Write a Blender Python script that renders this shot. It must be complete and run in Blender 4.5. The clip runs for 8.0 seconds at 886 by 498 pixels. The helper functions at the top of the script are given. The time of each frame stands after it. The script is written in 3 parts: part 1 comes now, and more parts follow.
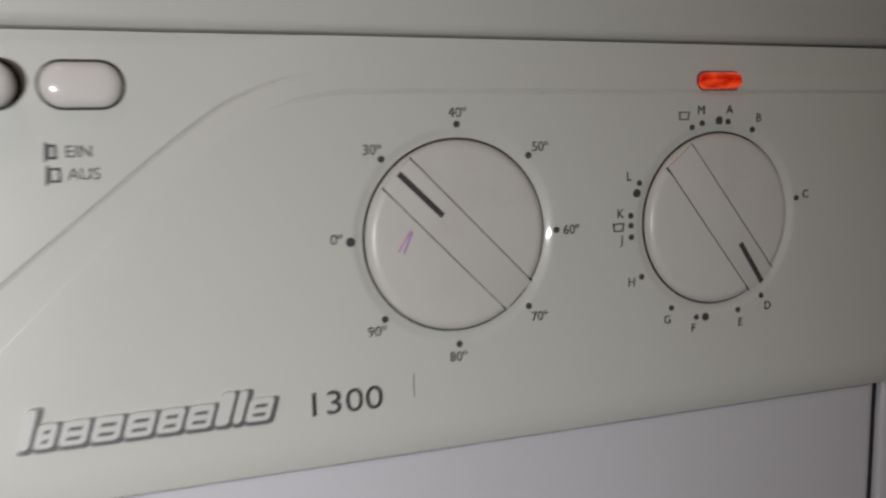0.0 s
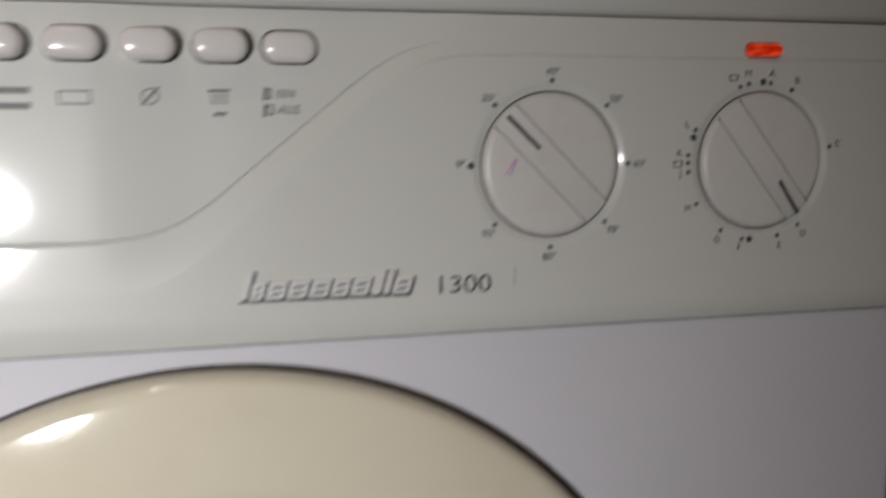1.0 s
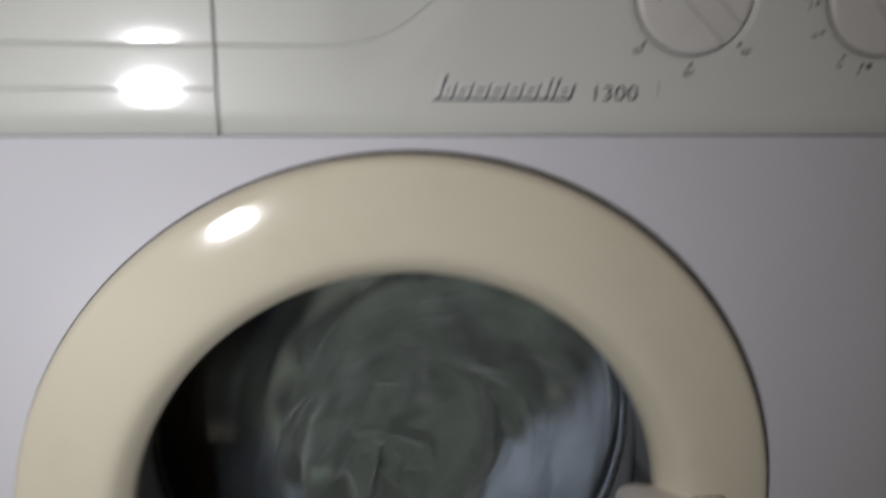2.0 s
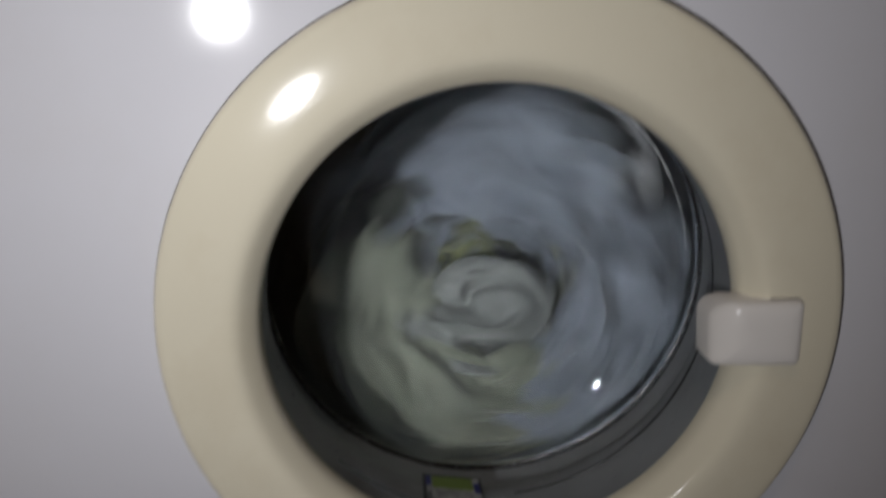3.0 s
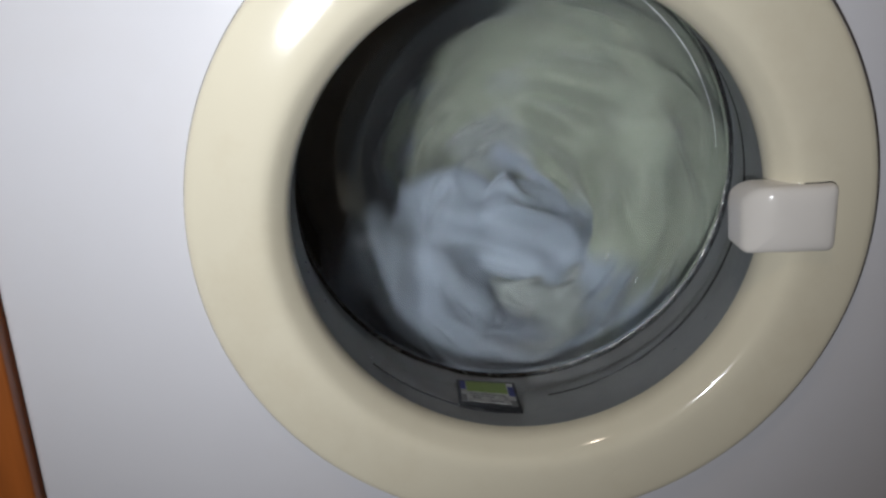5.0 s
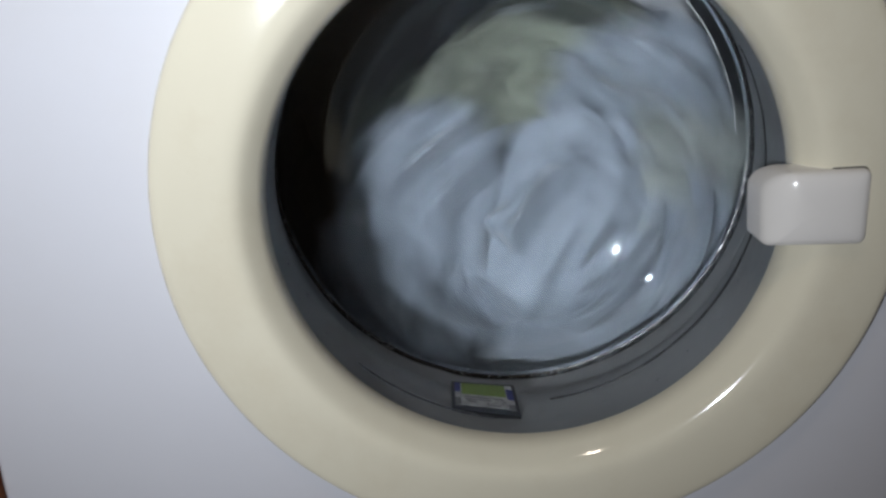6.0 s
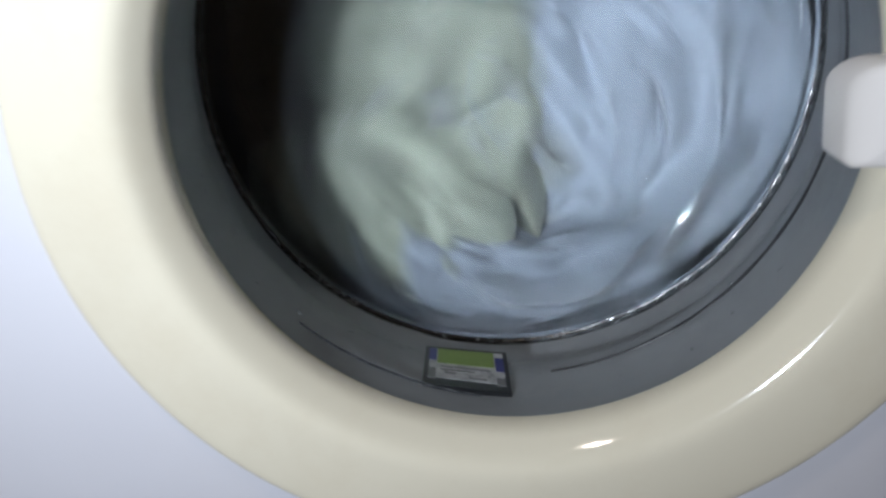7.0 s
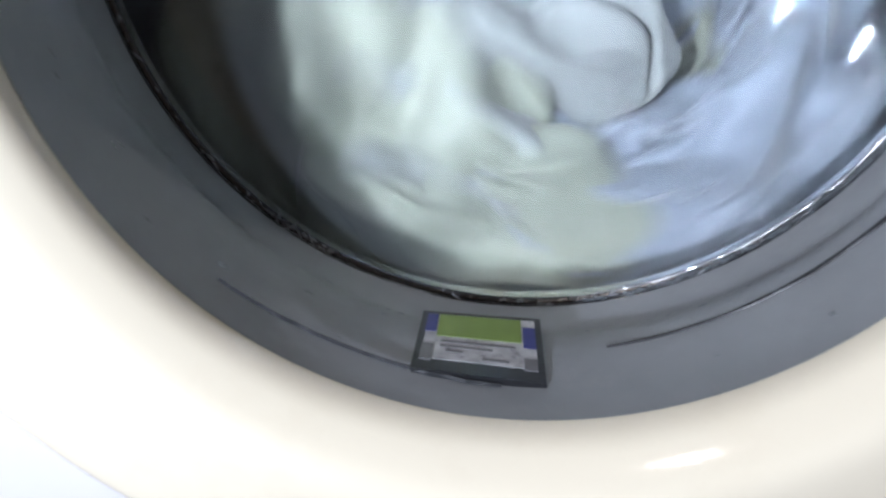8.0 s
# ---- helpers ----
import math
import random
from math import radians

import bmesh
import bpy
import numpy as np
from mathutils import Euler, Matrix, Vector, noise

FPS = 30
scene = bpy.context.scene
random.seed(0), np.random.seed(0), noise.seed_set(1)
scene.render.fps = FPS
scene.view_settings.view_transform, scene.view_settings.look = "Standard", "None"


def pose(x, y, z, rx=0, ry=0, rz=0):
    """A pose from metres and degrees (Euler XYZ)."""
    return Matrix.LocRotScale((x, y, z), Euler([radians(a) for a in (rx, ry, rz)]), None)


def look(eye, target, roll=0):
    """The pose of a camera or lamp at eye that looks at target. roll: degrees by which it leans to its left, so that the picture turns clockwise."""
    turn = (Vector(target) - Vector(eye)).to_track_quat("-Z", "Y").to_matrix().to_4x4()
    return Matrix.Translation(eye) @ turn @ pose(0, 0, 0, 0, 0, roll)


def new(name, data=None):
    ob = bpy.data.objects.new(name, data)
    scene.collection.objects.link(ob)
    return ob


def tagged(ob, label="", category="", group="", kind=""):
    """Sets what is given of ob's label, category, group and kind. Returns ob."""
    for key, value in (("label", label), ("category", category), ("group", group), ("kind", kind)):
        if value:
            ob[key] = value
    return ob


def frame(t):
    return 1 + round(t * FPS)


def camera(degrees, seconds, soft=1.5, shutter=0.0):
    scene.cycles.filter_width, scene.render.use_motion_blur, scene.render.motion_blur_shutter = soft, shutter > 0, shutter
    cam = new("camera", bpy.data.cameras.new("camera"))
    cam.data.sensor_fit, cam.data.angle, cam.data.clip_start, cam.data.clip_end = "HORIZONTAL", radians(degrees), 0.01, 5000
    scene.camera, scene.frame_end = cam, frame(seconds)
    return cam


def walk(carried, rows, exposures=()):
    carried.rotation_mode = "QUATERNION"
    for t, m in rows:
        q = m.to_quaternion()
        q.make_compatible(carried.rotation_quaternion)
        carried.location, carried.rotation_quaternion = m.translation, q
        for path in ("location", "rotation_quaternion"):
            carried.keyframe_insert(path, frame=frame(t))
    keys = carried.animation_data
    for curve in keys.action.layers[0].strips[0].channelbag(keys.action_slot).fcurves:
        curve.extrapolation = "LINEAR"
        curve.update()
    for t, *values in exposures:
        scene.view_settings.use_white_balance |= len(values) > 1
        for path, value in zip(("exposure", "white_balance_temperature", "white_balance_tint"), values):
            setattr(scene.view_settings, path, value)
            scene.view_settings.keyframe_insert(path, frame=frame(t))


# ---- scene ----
cam = camera(54.2, 8.0, 2.5, 0.8)
PATH = [
    (0, look((0.0357, -0.2265, 0.7741), (0.1746, 0.1448, 0.7210), -0.95)),
    (0.5, look((0.0228, -0.2618, 0.7706), (0.1454, 0.1154, 0.7186), -0.52)),
    (1, look((0.0089, -0.3090, 0.7578), (0.1013, 0.0765, 0.7040), -0.28)),
    (1.5, look((-0.0112, -0.3486, 0.7402), (0.0556, 0.0398, 0.6721), 0.32)),
    (2, look((-0.0265, -0.3849, 0.7296), (0.0141, 0.0003, 0.6299), 0.70)),
    (2.2, look((-0.0322, -0.3942, 0.7194), (0.0009, -0.0103, 0.6120), 0.96)),
    (3.3, look((-0.0653, -0.4531, 0.6276), (-0.0473, -0.0673, 0.5236), -1.23)),
    (3.5, look((-0.0623, -0.4559, 0.6194), (-0.0482, -0.0708, 0.5121), -1.55)),
    (4, look((-0.0557, -0.4523, 0.6253), (-0.0497, -0.0723, 0.5006), -2.89)),
    (4.5, look((-0.0636, -0.4513, 0.6240), (-0.0547, -0.0715, 0.4989), -3.12)),
    (6, look((-0.0439, -0.4107, 0.6037), (-0.0468, -0.0307, 0.4787), -3.26)),
    (6.5, look((-0.0291, -0.3665, 0.5817), (-0.0408, 0.0111, 0.4502), -3.00)),
    (7, look((-0.0216, -0.3049, 0.5544), (-0.0364, 0.0681, 0.4106), -3.22)),
    (7.5, look((-0.0089, -0.2426, 0.5205), (-0.0420, 0.1275, 0.3726), -5.78)),
    (8, look((-0.0101, -0.1852, 0.4950), (-0.0509, 0.1786, 0.3339), -5.76)),
]
EXPOSURES = [(0.0, 0.03, 6650, 11.5), (1.0, -0.25, 6750, 13), (2.0, -0.58, 6600, 12), (3.5, -0.54, 6600, 12), (4.5, -0.1, 6500, 10), (6.0, 0.12, 6130, 8.5), (6.5, 0.32, 5900, 8.5), (7.0, 0.72, 5850, 9), (7.5, 1.10, 5800, 11.5), (8.0, 1.57, 5700, 14)]
walk(cam, PATH, EXPOSURES)

# ---- light ----
world = bpy.data.worlds.new("room_air")
world.use_nodes = True
world.node_tree.nodes["Background"].inputs[0].default_value = (0.9, 0.95, 1.0, 1)
world.node_tree.nodes["Background"].inputs[1].default_value = 0.02
scene.world = world


def area_lamp(name, eye, target, size, watts, colour, spread=180):
    data = bpy.data.lights.new(name, "AREA")
    data.shape, data.size, data.energy, data.color, data.spread = "DISK", size, watts, colour, radians(spread)
    ob = new(name, data)
    ob.matrix_world = look(eye, target)
    return ob


area_lamp("work_light", (-0.32, -0.95, 0.655), (-0.128, 0.0, 0.605), 0.043, 0.90, (0.95, 0.97, 1.0), 55)
area_lamp("ceiling_bulb", (-0.35, -1.0, 2.25), (-0.2, -0.6, 0.0), 0.12, 3.6, (1.0, 0.82, 0.65))

# ---- materials ----
def material(name, colour, rough=0.4, metal=0.0, coat=0.0, bump=0.0, bump_scale=200.0, vary=0.06, vary_scale=9.0,
             stain=None, stain_scale=3.0, stain_amount=0.3, random_tint=0.0, sheen=0.0, stretch=(1, 1, 1)):
    """A surface with fine relief, a broad drift of tone and, on demand, stains."""
    m = bpy.data.materials.new(name)
    m.use_nodes = True
    nodes, links = m.node_tree.nodes, m.node_tree.links
    b = nodes["Principled BSDF"]
    b.inputs["Roughness"].default_value = rough
    b.inputs["Metallic"].default_value = metal
    b.inputs["Coat Weight"].default_value = coat
    b.inputs["Coat Roughness"].default_value = 0.06
    b.inputs["Sheen Weight"].default_value = sheen
    coords = nodes.new("ShaderNodeTexCoord")
    mapping = nodes.new("ShaderNodeMapping")
    mapping.inputs["Scale"].default_value = stretch
    links.new(coords.outputs["Object"], mapping.inputs["Vector"])
    n1 = nodes.new("ShaderNodeTexNoise")
    n1.inputs["Scale"].default_value, n1.inputs["Detail"].default_value = vary_scale, 4
    links.new(mapping.outputs[0], n1.inputs["Vector"])
    ramp = nodes.new("ShaderNodeValToRGB")
    ramp.color_ramp.elements[0].position, ramp.color_ramp.elements[1].position = 0.3, 0.7
    ramp.color_ramp.elements[0].color = (*[c * (1 - vary) for c in colour], 1)
    ramp.color_ramp.elements[1].color = (*[min(1, c * (1 + vary)) for c in colour], 1)
    links.new(n1.outputs["Fac"], ramp.inputs[0])
    out = ramp.outputs[0]
    if stain:
        n3 = nodes.new("ShaderNodeTexNoise")
        n3.inputs["Scale"].default_value, n3.inputs["Detail"].default_value = stain_scale, 8
        n3.inputs["Roughness"].default_value = 0.7
        links.new(mapping.outputs[0], n3.inputs["Vector"])
        r3 = nodes.new("ShaderNodeValToRGB")
        r3.color_ramp.elements[0].position, r3.color_ramp.elements[1].position = 0.52, 0.72
        r3.color_ramp.elements[0].color, r3.color_ramp.elements[1].color = (0, 0, 0, 1), (stain_amount,) * 3 + (1,)
        links.new(n3.outputs["Fac"], r3.inputs[0])
        mix = nodes.new("ShaderNodeMix")
        mix.data_type = "RGBA"
        links.new(r3.outputs[0], mix.inputs[0])
        links.new(out, mix.inputs[6])
        mix.inputs[7].default_value = (*stain, 1)
        out = mix.outputs[2]
    if random_tint:
        info = nodes.new("ShaderNodeObjectInfo")
        hsv = nodes.new("ShaderNodeHueSaturation")
        add = nodes.new("ShaderNodeMath")
        add.operation = "MULTIPLY_ADD"
        add.inputs[1].default_value, add.inputs[2].default_value = random_tint, 1 - random_tint / 2
        links.new(info.outputs["Random"], add.inputs[0])
        links.new(add.outputs[0], hsv.inputs["Value"])
        links.new(out, hsv.inputs["Color"])
        out = hsv.outputs[0]
    links.new(out, b.inputs["Base Color"])
    if bump:
        n2 = nodes.new("ShaderNodeTexNoise")
        n2.inputs["Scale"].default_value, n2.inputs["Detail"].default_value = bump_scale, 3
        links.new(mapping.outputs[0], n2.inputs["Vector"])
        bp = nodes.new("ShaderNodeBump")
        bp.inputs["Strength"].default_value, bp.inputs["Distance"].default_value = bump, 0.001
        links.new(n2.outputs["Fac"], bp.inputs["Height"])
        links.new(bp.outputs[0], b.inputs["Normal"])
    return m


ENAMEL = material("white_enamel", (0.66, 0.66, 0.705), 0.6, coat=0.9, bump=0.02, bump_scale=260, vary=0.02, stain=(0.6, 0.57, 0.55), stain_amount=0.25)
PANEL = material("grey_white_plastic", (0.66, 0.67, 0.63), 0.07, coat=0.5, bump=0.02, bump_scale=900, vary=0.02, stain=(0.55, 0.52, 0.46), stain_amount=0.25, stain_scale=6)
KNOB = material("knob_plastic", (0.67, 0.66, 0.63), 0.33, bump=0.04, bump_scale=800, vary=0.03, stain=(0.5, 0.45, 0.4), stain_amount=0.3, stain_scale=30)
BUTTON = material("button_plastic", (0.78, 0.75, 0.73), 0.16, coat=0.4, vary=0.02)
CREAM = material("yellowed_plastic", (0.73, 0.68, 0.54), 0.09, coat=0.05, bump=0.03, bump_scale=500, vary=0.035, vary_scale=5, stain=(0.5, 0.4, 0.25), stain_amount=0.18, stain_scale=9)
HANDLE = material("handle_plastic", (0.78, 0.75, 0.72), 0.18, coat=0.3, vary=0.02)
RUBBER = material("grey_rubber", (0.23, 0.245, 0.255), 0.5, bump=0.25, bump_scale=120, vary=0.18, vary_scale=14, stain=(0.3, 0.31, 0.31), stain_amount=0.5, stain_scale=18)
DARK = material("black_rubber_and_shade", (0.012, 0.013, 0.015), 0.4, bump=0.1, vary=0.2)
WET = material("wet_black_rubber", (0.012, 0.013, 0.015), 0.16, coat=0.6, bump=0.5, bump_scale=220, vary=0.2)
SEAL_SHADE = material("brown_seal_shade", (0.042, 0.032, 0.026), 0.6, vary=0.2, vary_scale=20)
LIP = material("wet_lip", (0.022, 0.023, 0.025), 0.2, coat=0.6, bump=0.8, bump_scale=190, vary=0.3, vary_scale=60)
# pale colour for the reflection along the glass rim
GLINT = material("pale_glint", (0.55, 0.57, 0.58), 0.4, vary=0.3, vary_scale=80)
LINT = material("soap_crust", (0.16, 0.17, 0.18), 0.55, bump=0.4, bump_scale=600, vary=0.5, vary_scale=120)
# near-black for gaps and grooves, in place of the shade inside them
GAP = material("dark_gap_shade", (0.02, 0.018, 0.017), 0.7, vary=0.2)
INK = material("grey_ink", (0.06, 0.06, 0.062), 0.5, vary=0.15, vary_scale=300)
INK_SOFT = material("faded_ink", (0.17, 0.17, 0.17), 0.5, vary=0.15, vary_scale=300)
STEEL = material("drum_steel", (0.22, 0.22, 0.23), 0.4, metal=1.0, bump=0.05, vary=0.1)
LOGO_FACE = material("badge_white", (0.68, 0.68, 0.66), 0.3, vary=0.03)
LOGO_SIDE = material("badge_grey", (0.13, 0.13, 0.135), 0.45, vary=0.1, vary_scale=200)
BLUE = material("pale_blue_cotton", (0.145, 0.162, 0.198), 0.7, vary=0.14, vary_scale=14, random_tint=0.25, sheen=0.2, bump=0.0)
GREEN = material("pale_green_cotton", (0.148, 0.158, 0.122), 0.7, vary=0.18, vary_scale=14, random_tint=0.25, sheen=0.2, bump=0.0)
GREY = material("grey_white_cotton", (0.155, 0.163, 0.158), 0.7, vary=0.15, vary_scale=14, random_tint=0.2, sheen=0.2, bump=0.0)
OLIVE = material("dark_olive_cotton", (0.024, 0.029, 0.021), 0.7, vary=0.3, vary_scale=14, random_tint=0.3, sheen=0.2, bump=0.0)
MUSTARD = material("yellowish_olive_cotton", (0.105, 0.112, 0.048), 0.7, vary=0.2, vary_scale=14, sheen=0.2)
WOOD = material("orange_varnished_wood", (0.36, 0.10, 0.018), 0.35, coat=0.3, bump=0.1, bump_scale=40, vary=0.25, vary_scale=6, stretch=(14, 14, 1))
WALL = material("painted_wall", (0.62, 0.58, 0.53), 0.8, bump=0.2, bump_scale=60, vary=0.05)
FLOOR = material("floor_tile", (0.32, 0.27, 0.22), 0.4, bump=0.1, vary=0.12)
STICKER = material("sticker_grey", (0.38, 0.385, 0.39), 0.5, vary=0.25, vary_scale=150, stain=(0.03, 0.03, 0.035), stain_amount=0.85, stain_scale=260)
STICKER_GREEN = material("sticker_green", (0.155, 0.23, 0.04), 0.5, vary=0.06, vary_scale=150)
STICKER_BLUE = material("sticker_blue", (0.03, 0.035, 0.16), 0.5, vary=0.1, vary_scale=150)
PENCIL_PINK = material("pink_crayon", (0.62, 0.30, 0.48), 0.6, vary=0.2, vary_scale=400)
PENCIL_VIOLET = material("violet_crayon", (0.40, 0.33, 0.55), 0.6, vary=0.2, vary_scale=400)


def shinier(m, level, coat_rough):
    b = m.node_tree.nodes["Principled BSDF"]
    b.inputs["Specular IOR Level"].default_value, b.inputs["Coat Roughness"].default_value = level, coat_rough
    return m


LIP = shinier(LIP, 0.5, 0.2)
PANEL = shinier(PANEL, 0.5, 0.36)
BEAD = shinier(material("water_line", (0.10, 0.105, 0.11), 0.24, coat=1.0, bump=0.9, bump_scale=260, vary=0.3, vary_scale=60), 1.0, 0.2)


def lens_red():
    m = material("red_lens", (0.55, 0.012, 0.004), 0.1, coat=0.5, vary=0.1, vary_scale=200)
    b = m.node_tree.nodes["Principled BSDF"]
    n = m.node_tree.nodes.new("ShaderNodeTexNoise")
    n.inputs["Scale"].default_value = 2.6
    r = m.node_tree.nodes.new("ShaderNodeValToRGB")
    r.color_ramp.elements[0].position, r.color_ramp.elements[1].position = 0.35, 0.68
    r.color_ramp.elements[0].color, r.color_ramp.elements[1].color = (0.30, 0.002, 0.0005, 1), (1.0, 0.10, 0.02, 1)
    m.node_tree.links.new(n.outputs["Fac"], r.inputs[0])
    m.node_tree.links.new(r.outputs[0], b.inputs["Emission Color"])
    b.inputs["Emission Strength"].default_value = 0.6
    return m


def clear_glass(haze=0.008):
    m = bpy.data.materials.new("door_glass")
    m.use_nodes = True
    b = m.node_tree.nodes["Principled BSDF"]
    b.inputs["Base Color"].default_value = (0.93, 0.97, 0.97, 1)
    b.inputs["Roughness"].default_value = 0.0
    b.inputs["Transmission Weight"].default_value = 1.0
    b.inputs["IOR"].default_value = 1.45
    # a thin patchy haze mixed in to lift the dark behind the glass
    nodes, links = m.node_tree.nodes, m.node_tree.links
    haze_n, haze_r, haze_d, haze_m = nodes.new("ShaderNodeTexNoise"), nodes.new("ShaderNodeMapRange"), nodes.new("ShaderNodeBsdfDiffuse"), nodes.new("ShaderNodeMixShader")
    haze_n.inputs["Scale"].default_value, haze_n.inputs["Detail"].default_value = 14, 6
    haze_d.inputs["Color"].default_value = (0.55, 0.62, 0.70, 1)
    haze_r.inputs["From Min"].default_value, haze_r.inputs["From Max"].default_value = 0.35, 0.75
    haze_r.inputs["To Min"].default_value, haze_r.inputs["To Max"].default_value = haze, haze * 2.2
    coords = nodes.new("ShaderNodeTexCoord")
    links.new(coords.outputs["Object"], haze_n.inputs["Vector"])
    links.new(haze_n.outputs["Fac"], haze_r.inputs["Value"])
    links.new(haze_r.outputs[0], haze_m.inputs[0])
    links.new(b.outputs[0], haze_m.inputs[1])
    links.new(haze_d.outputs[0], haze_m.inputs[2])
    links.new(haze_m.outputs[0], nodes["Material Output"].inputs["Surface"])
    return m


RED = lens_red()
GLASS = clear_glass()
WATER = clear_glass(0.05)

# ---- building helpers ----
CX, CZ = -0.0027, 0.4876          # the middle of the door


def part(name, bm, mat, parent=None, label="", smooth=True):
    me = bpy.data.meshes.new(name)
    bmesh.ops.recalc_face_normals(bm, faces=bm.faces)
    bm.to_mesh(me)
    bm.free()
    me.materials.append(mat)
    if smooth:
        me.shade_smooth()
        me.set_sharp_from_angle(angle=radians(38))
    ob = new(name, me)
    if parent:
        ob.parent = parent
    return tagged(ob, label)


def holder(name, label, category, group="", kind=""):
    return tagged(new(name), label, category, group, kind)


def slab(bm, x0, x1, y0, y1, z0, z1, bevel=0.0):
    vs = [bm.verts.new((x, y, z)) for x in (x0, x1) for y in (y0, y1) for z in (z0, z1)]
    fs = [bm.faces.new([vs[i] for i in q]) for q in ((0, 1, 3, 2), (4, 6, 7, 5), (0, 4, 5, 1), (2, 3, 7, 6), (0, 2, 6, 4), (1, 5, 7, 3))]
    if bevel:
        es = list({e for f in fs for e in f.edges})
        bmesh.ops.bevel(bm, geom=es, offset=bevel, segments=3, affect="EDGES", profile=0.5)
    return bm


def box(x0, x1, y0, y1, z0, z1, bevel=0.0):
    return slab(bmesh.new(), x0, x1, y0, y1, z0, z1, bevel)


def revolve(profile, seg=144, cx=CX, cz=CZ, a0=0.0, a1=360.0, wobble=0.0):
    """A ring about the door's axis from (radius, y) pairs."""
    bm = bmesh.new()
    full = a1 - a0 >= 360
    loops = []
    for k in range(seg + (0 if full else 1)):
        a = radians(a0 + (a1 - a0) * k / seg)
        w = 1 + wobble * noise.noise((math.cos(a) * 7, math.sin(a) * 7, 3.1))
        loops.append([bm.verts.new((cx + r * w * math.cos(a), y, cz + r * w * math.sin(a))) for r, y in profile])
    for k in range(seg):
        p, q = loops[k], loops[(k + 1) % len(loops)]
        for i in range(len(profile) - 1):
            bm.faces.new((p[i], p[i + 1], q[i + 1], q[i]))
    return bm


def rounded(x0, x1, z0, z1, radii, n=8):
    """Outline of a rectangle with its own radius at each corner (right top, left top, left bottom, right bottom)."""
    pts = []
    for (sx, sz), r, start in zip(((1, 1), (-1, 1), (-1, -1), (1, -1)), radii, (0, 90, 180, 270)):
        mx = (x1 - r) if sx > 0 else (x0 + r)
        mz = (z1 - r) if sz > 0 else (z0 + r)
        pts += [(mx + r * math.cos(radians(start + 90 * k / n)), mz + r * math.sin(radians(start + 90 * k / n))) for k in range(n + 1)]
    return pts


def pillow(outline, levels, lift=None, bm=None):
    """A solid from an outline in x and z: levels of (inset in metres, y), from the back to the front."""
    bm = bm or bmesh.new()
    lift = lift or (lambda x, z: 0.0)
    n = len(outline)
    mx, mz = sum(p[0] for p in outline) / n, sum(p[1] for p in outline) / n
    ex = max(abs(p[0] - mx) for p in outline)
    ez = max(abs(p[1] - mz) for p in outline)
    rings = []
    for inset, y in levels:
        ring = []
        for x, z in outline:
            px, pz = mx + (x - mx) * (1 - inset / ex), mz + (z - mz) * (1 - inset / ez)
            ring.append(bm.verts.new((px, y + lift(px, pz), pz)))
        rings.append(ring)
    for a, b in zip(rings, rings[1:]):
        for i in range(n):
            bm.faces.new((a[i], a[(i + 1) % n], b[(i + 1) % n], b[i]))
    bm.faces.new(rings[0])
    tip = bm.verts.new((mx, levels[-1][1] + lift(mx, mz), mz))
    for i in range(n):
        bm.faces.new((rings[-1][i], rings[-1][(i + 1) % n], tip))
    return bm


def disc(x, z, r, y0, y1, n=20):
    return pillow([(x + r * math.cos(2 * math.pi * k / n), z + r * math.sin(2 * math.pi * k / n)) for k in range(n)], [(0, y0), (0, y1)])


def stroke(pts, width, y0=0.0, y1=-0.0003, closed=False, bm=None, relief=False):
    """Flat printed strokes along a line in x and z."""
    bm = bm or bmesh.new()
    line = list(zip(pts, pts[1:] + pts[:1])) if closed else list(zip(pts, pts[1:]))
    for (xa, za), (xb, zb) in line:
        d = math.hypot(xb - xa, zb - za) or 1
        ux, uz = (xb - xa) / d * width / 2, (zb - za) / d * width / 2
        quad = [(xa - ux - uz, za - uz + ux), (xa - ux + uz, za - uz - ux), (xb + ux + uz, zb + uz - ux), (xb + ux - uz, zb + uz + ux)]
        back = [bm.verts.new((x, panel_y(x, z) + 0.0005 if relief else y0, z)) for x, z in quad]
        front = [bm.verts.new((x, panel_y(x, z) - 0.0002 if relief else y1, z)) for x, z in quad]
        bm.faces.new(front)
        for i in range(4):
            bm.faces.new((back[i], back[(i + 1) % 4], front[(i + 1) % 4], front[i]))
    return bm


def writing(words, x, z, height, mat, parent, name, y=-0.0003, bold=0.0, stretch=1.0):
    """Printed words, centred at x and z, capitals of that height."""
    data = bpy.data.curves.new(name, "FONT")
    data.body, data.size, data.align_x, data.align_y = words, height / 0.72, "CENTER", "CENTER"
    data.extrude, data.offset, data.resolution_u = 0.0001, bold, 4
    tmp = new("letters", data)
    me = bpy.data.meshes.new_from_object(tmp)
    bpy.data.objects.remove(tmp)
    me.name = name
    me.materials.clear()
    me.materials.append(mat)
    me.transform(pose(x, y, z, 90, 0, 0) @ Matrix.Diagonal((stretch, 1, 1, 1)))
    ob = new(name, me)
    ob.parent = parent
    return ob


def ease(a, b, v):
    s = min(1.0, max(0.0, (v - a) / (b - a)))
    return s * s * (3 - 2 * s)


